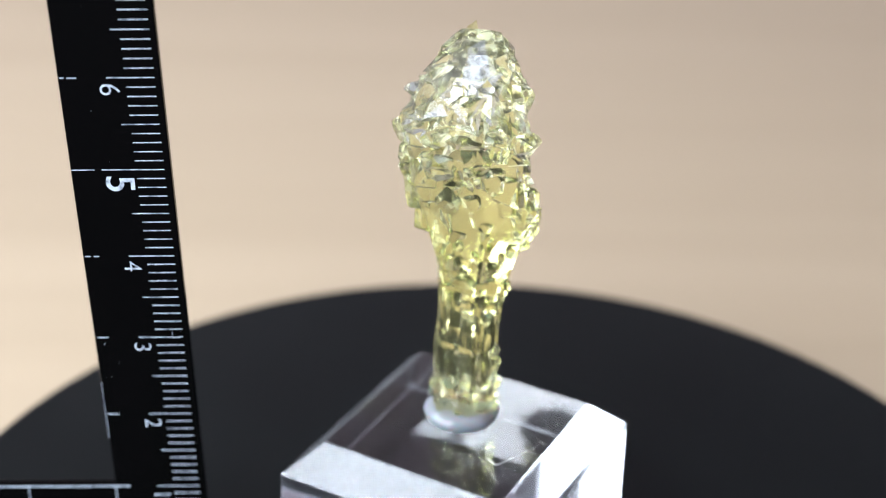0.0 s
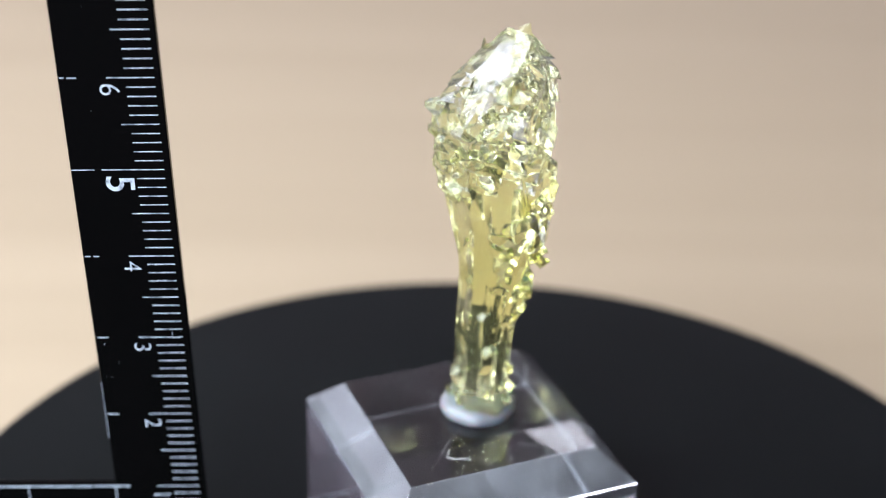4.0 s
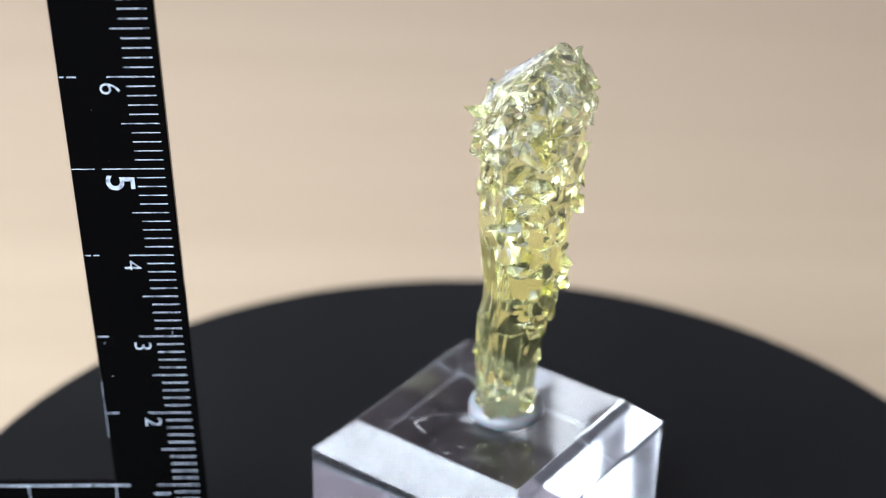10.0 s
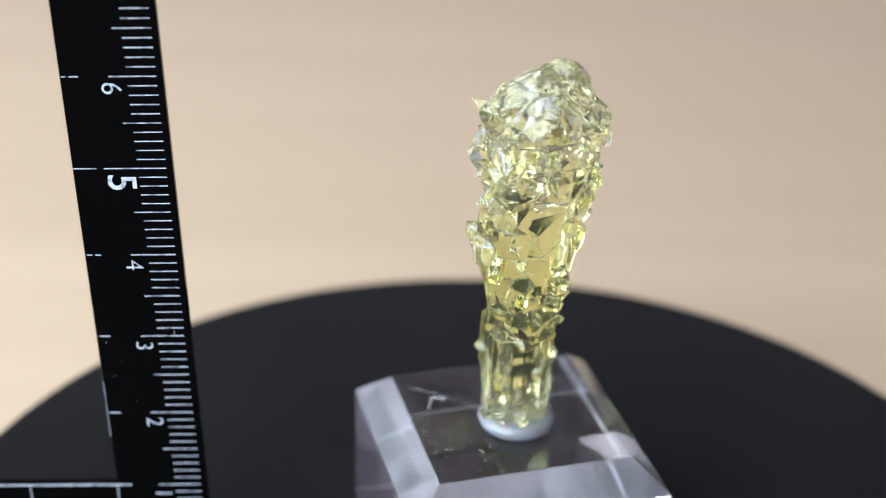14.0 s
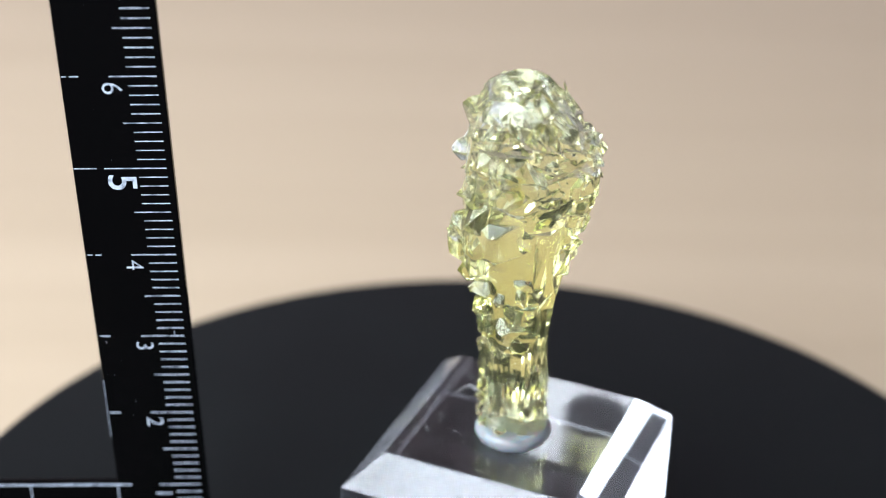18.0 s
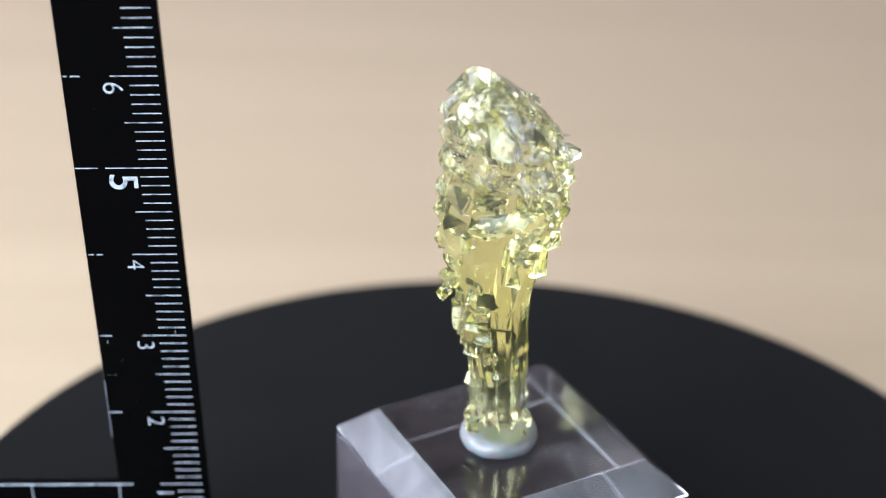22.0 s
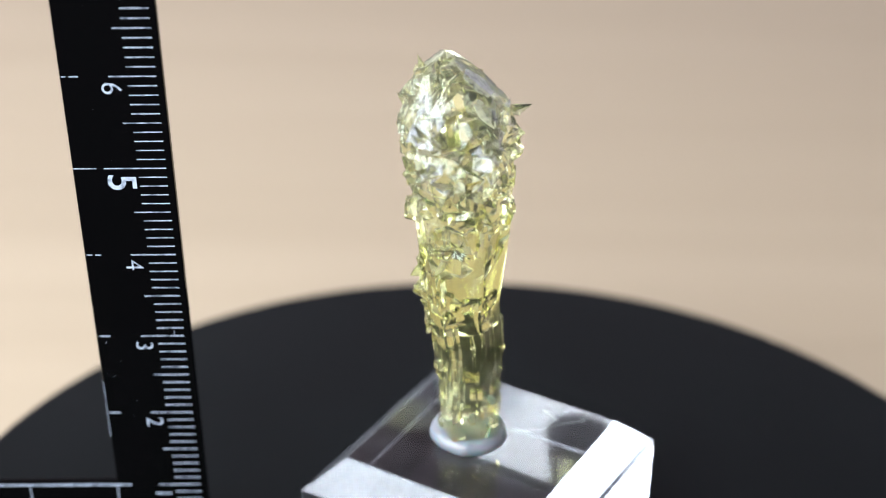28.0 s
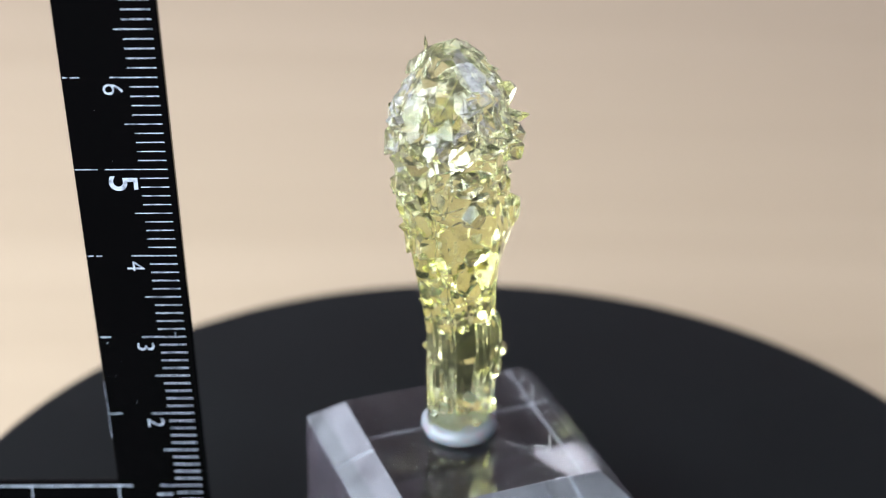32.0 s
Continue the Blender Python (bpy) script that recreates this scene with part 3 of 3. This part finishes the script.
hook = tagged(part("lint_fibre", lint(((0.1, -6.45), (0.8, -7.55), (1.0, -7.68), (1.45, -7.5), (2.75, -6.4)), 0.000036), FIBRE),
              "short bent white lint fibre lying on the acrylic block", "lint")


def dust(count, half):
    rng = random.Random(17)
    bm = bmesh.new()
    for _ in range(count):
        x, y = rng.uniform(-half, half), rng.uniform(-half, half)
        r = 0.00002 + 0.00005 * rng.random() ** 4
        bmesh.ops.create_icosphere(bm, subdivisions=1, radius=r, matrix=Matrix.Translation((x, y, r * 0.6)) @ Matrix.Diagonal((1.0, rng.uniform(0.6, 1.6), 0.7, 1.0)))
    return bm


specks = tagged(part("dust", dust(90, 0.0103), FIBRE), "fine pale dust specks on the acrylic block", "dust", kind="stuff")

# ---------------------------------------------------------------- the scale ruler
ruler = tagged(new("scale_ruler"), "glossy black L-shaped scale ruler with white centimetre marks, standing upright", "ruler")
tilt = Vector((math.sin(radians(-1.58)), math.sin(radians(-2.89)) * math.cos(radians(-1.58)), math.cos(radians(-2.89)) * math.cos(radians(-1.58))))
right = Vector((math.cos(radians(0.267)), math.sin(radians(0.267)), 0))
right = (right - tilt * right.dot(tilt)).normalized()
deep = tilt.cross(right)
ruler.matrix_world = Matrix.LocRotScale((-0.03146, -0.00133, 0.0006), Matrix((right, deep, tilt)).transposed().to_quaternion(), None)
THICK = 0.0009
INNER = -0.0094
plate = part("plate", prism(((-0.060, 0.0), (0.00064, 0.0), (0.00056, 0.085), (INNER, 0.085), (INNER, 0.0103), (-0.060, 0.0103)), 0.0, THICK, 0.00012), RULER, ruler)


def mark(name, x0, x1, z0, z1):
    return part(name, box(x0, x1, -0.00004, 0.00003, z0, z1), PAINT, ruler)


W = 0.000095
for i in range(0, 81):
    z = i * MM
    if i == 50:
        length = 6.2 * MM
    elif i % 10 == 0:
        length = 4.6 * MM
    elif i % 5 == 0:
        length = 3.72 * MM
    else:
        length = 2.82 * MM
    mark("tick_mark", -length - 0.00006, -0.00006, z - W / 2, z + W / 2)
for k, pieces in ((7, ((-9.2, -7.8),)), (6, ((-9.2, -8.8), (-8.5, -7.6))), (5, ((-9.3, -7.0),)), (4, ((-9.2, -8.6), (-8.3, -7.7))), (3, ((-9.1, -7.9),)), (2, ((-9.2, -7.9),))):
    for x0, x1 in pieces:
        mark("tick_mark", x0 * MM, x1 * MM, k * 0.01 - W / 2, k * 0.01 + W / 2)
# a thin white strip painted in for the highlight along the plate's edge
mark("edge_highlight", INNER + 0.00002, INNER + 0.00006, 0.0167, 0.0242)
mark("scratch", -0.00118, -0.00108, 0.0302, 0.0306)
mark("scratch", -0.00843, -0.00839, 0.0291, 0.0293)
speck_rng = random.Random(5)
for _ in range(8):
    x, z, r = speck_rng.uniform(-8.8, -5.2), speck_rng.uniform(12, 72), speck_rng.uniform(0.010, 0.022)
    mark("dust_speck", (x - r) * MM, (x + r * speck_rng.uniform(0.5, 1.5)) * MM, (z - r) * MM, (z + r) * MM)
mark("edge_line", -0.058, -0.0078, 0.00990, 0.01010)
for i in range(6):
    x = -0.0094 - i * 0.0098
    mark("tick_mark", x - W / 2, x + W / 2, 0.0060, 0.00985)


def numeral(text, height):
    data = bpy.data.curves.new("numeral", "FONT")
    data.body, data.size, data.align_x, data.align_y = text, height / 0.76, "CENTER", "CENTER"
    data.extrude = 0.00003
    data.offset = 0.00003 if text == "5" else -0.000035
    ob = new("numeral", data)
    deps = bpy.context.evaluated_depsgraph_get()
    me = bpy.data.meshes.new_from_object(ob.evaluated_get(deps))
    bpy.data.objects.remove(ob)
    me.materials.clear()
    me.materials.append(PAINT)
    return me


for k, x, height in ((1, -4.4, 2.0), (2, -4.4, 2.0), (3, -4.5, 2.0), (4, -4.5, 2.0), (5, -4.75, 3.1), (6, -4.6, 2.2), (7, -4.75, 2.3), (8, -4.75, 2.3)):
    ob = new("numeral", numeral(str(k), height * MM))
    ob.parent = ruler
    ob.matrix_basis = Matrix.Translation((x * MM, -0.00001, k * 0.01 - (1.6 if k == 5 else 1.25) * MM)) @ pose(0, 0, 0, 90, 0, 0) @ pose(0, 0, 0, 0, 0, -90)


# ---------------------------------------------------------------- what turns
def motions():
    speed = 9.677
    times = [i * 0.5 for i in range(65)]

    def spin(t):
        return pose(0, 0, 0, 0, 0, -speed * t)

    sway = Matrix.Rotation(radians(0.28), 4, Vector((math.cos(radians(135.5)), math.sin(radians(135.5)), 0)))
    walk(platter, [(t, Matrix.Translation((0, 0, H - 0.00009)) @ spin(t) @ sway) for t in times])
    walk(acrylic, [(t, spin(t) @ pose(*BLOCK_AT, 0.00005, 0, 0, BLOCK_TURN)) for t in times])
    walk(putty, [(t, spin(t) @ pose(*PUTTY_AT, TOP)) for t in times])
    walk(crystal, [(t, spin(t) @ pose(*CRYSTAL_AT)) for t in times])
    walk(fibre, [(t, spin(t) @ pose(0, 0, TOP + 0.00005)) for t in times])
    walk(specks, [(t, spin(t) @ pose(*BLOCK_AT, TOP, 0, 0, BLOCK_TURN)) for t in times])
    walk(hook, [(t, spin(t) @ pose(0, 0, TOP + 0.0001)) for t in times])


motions()
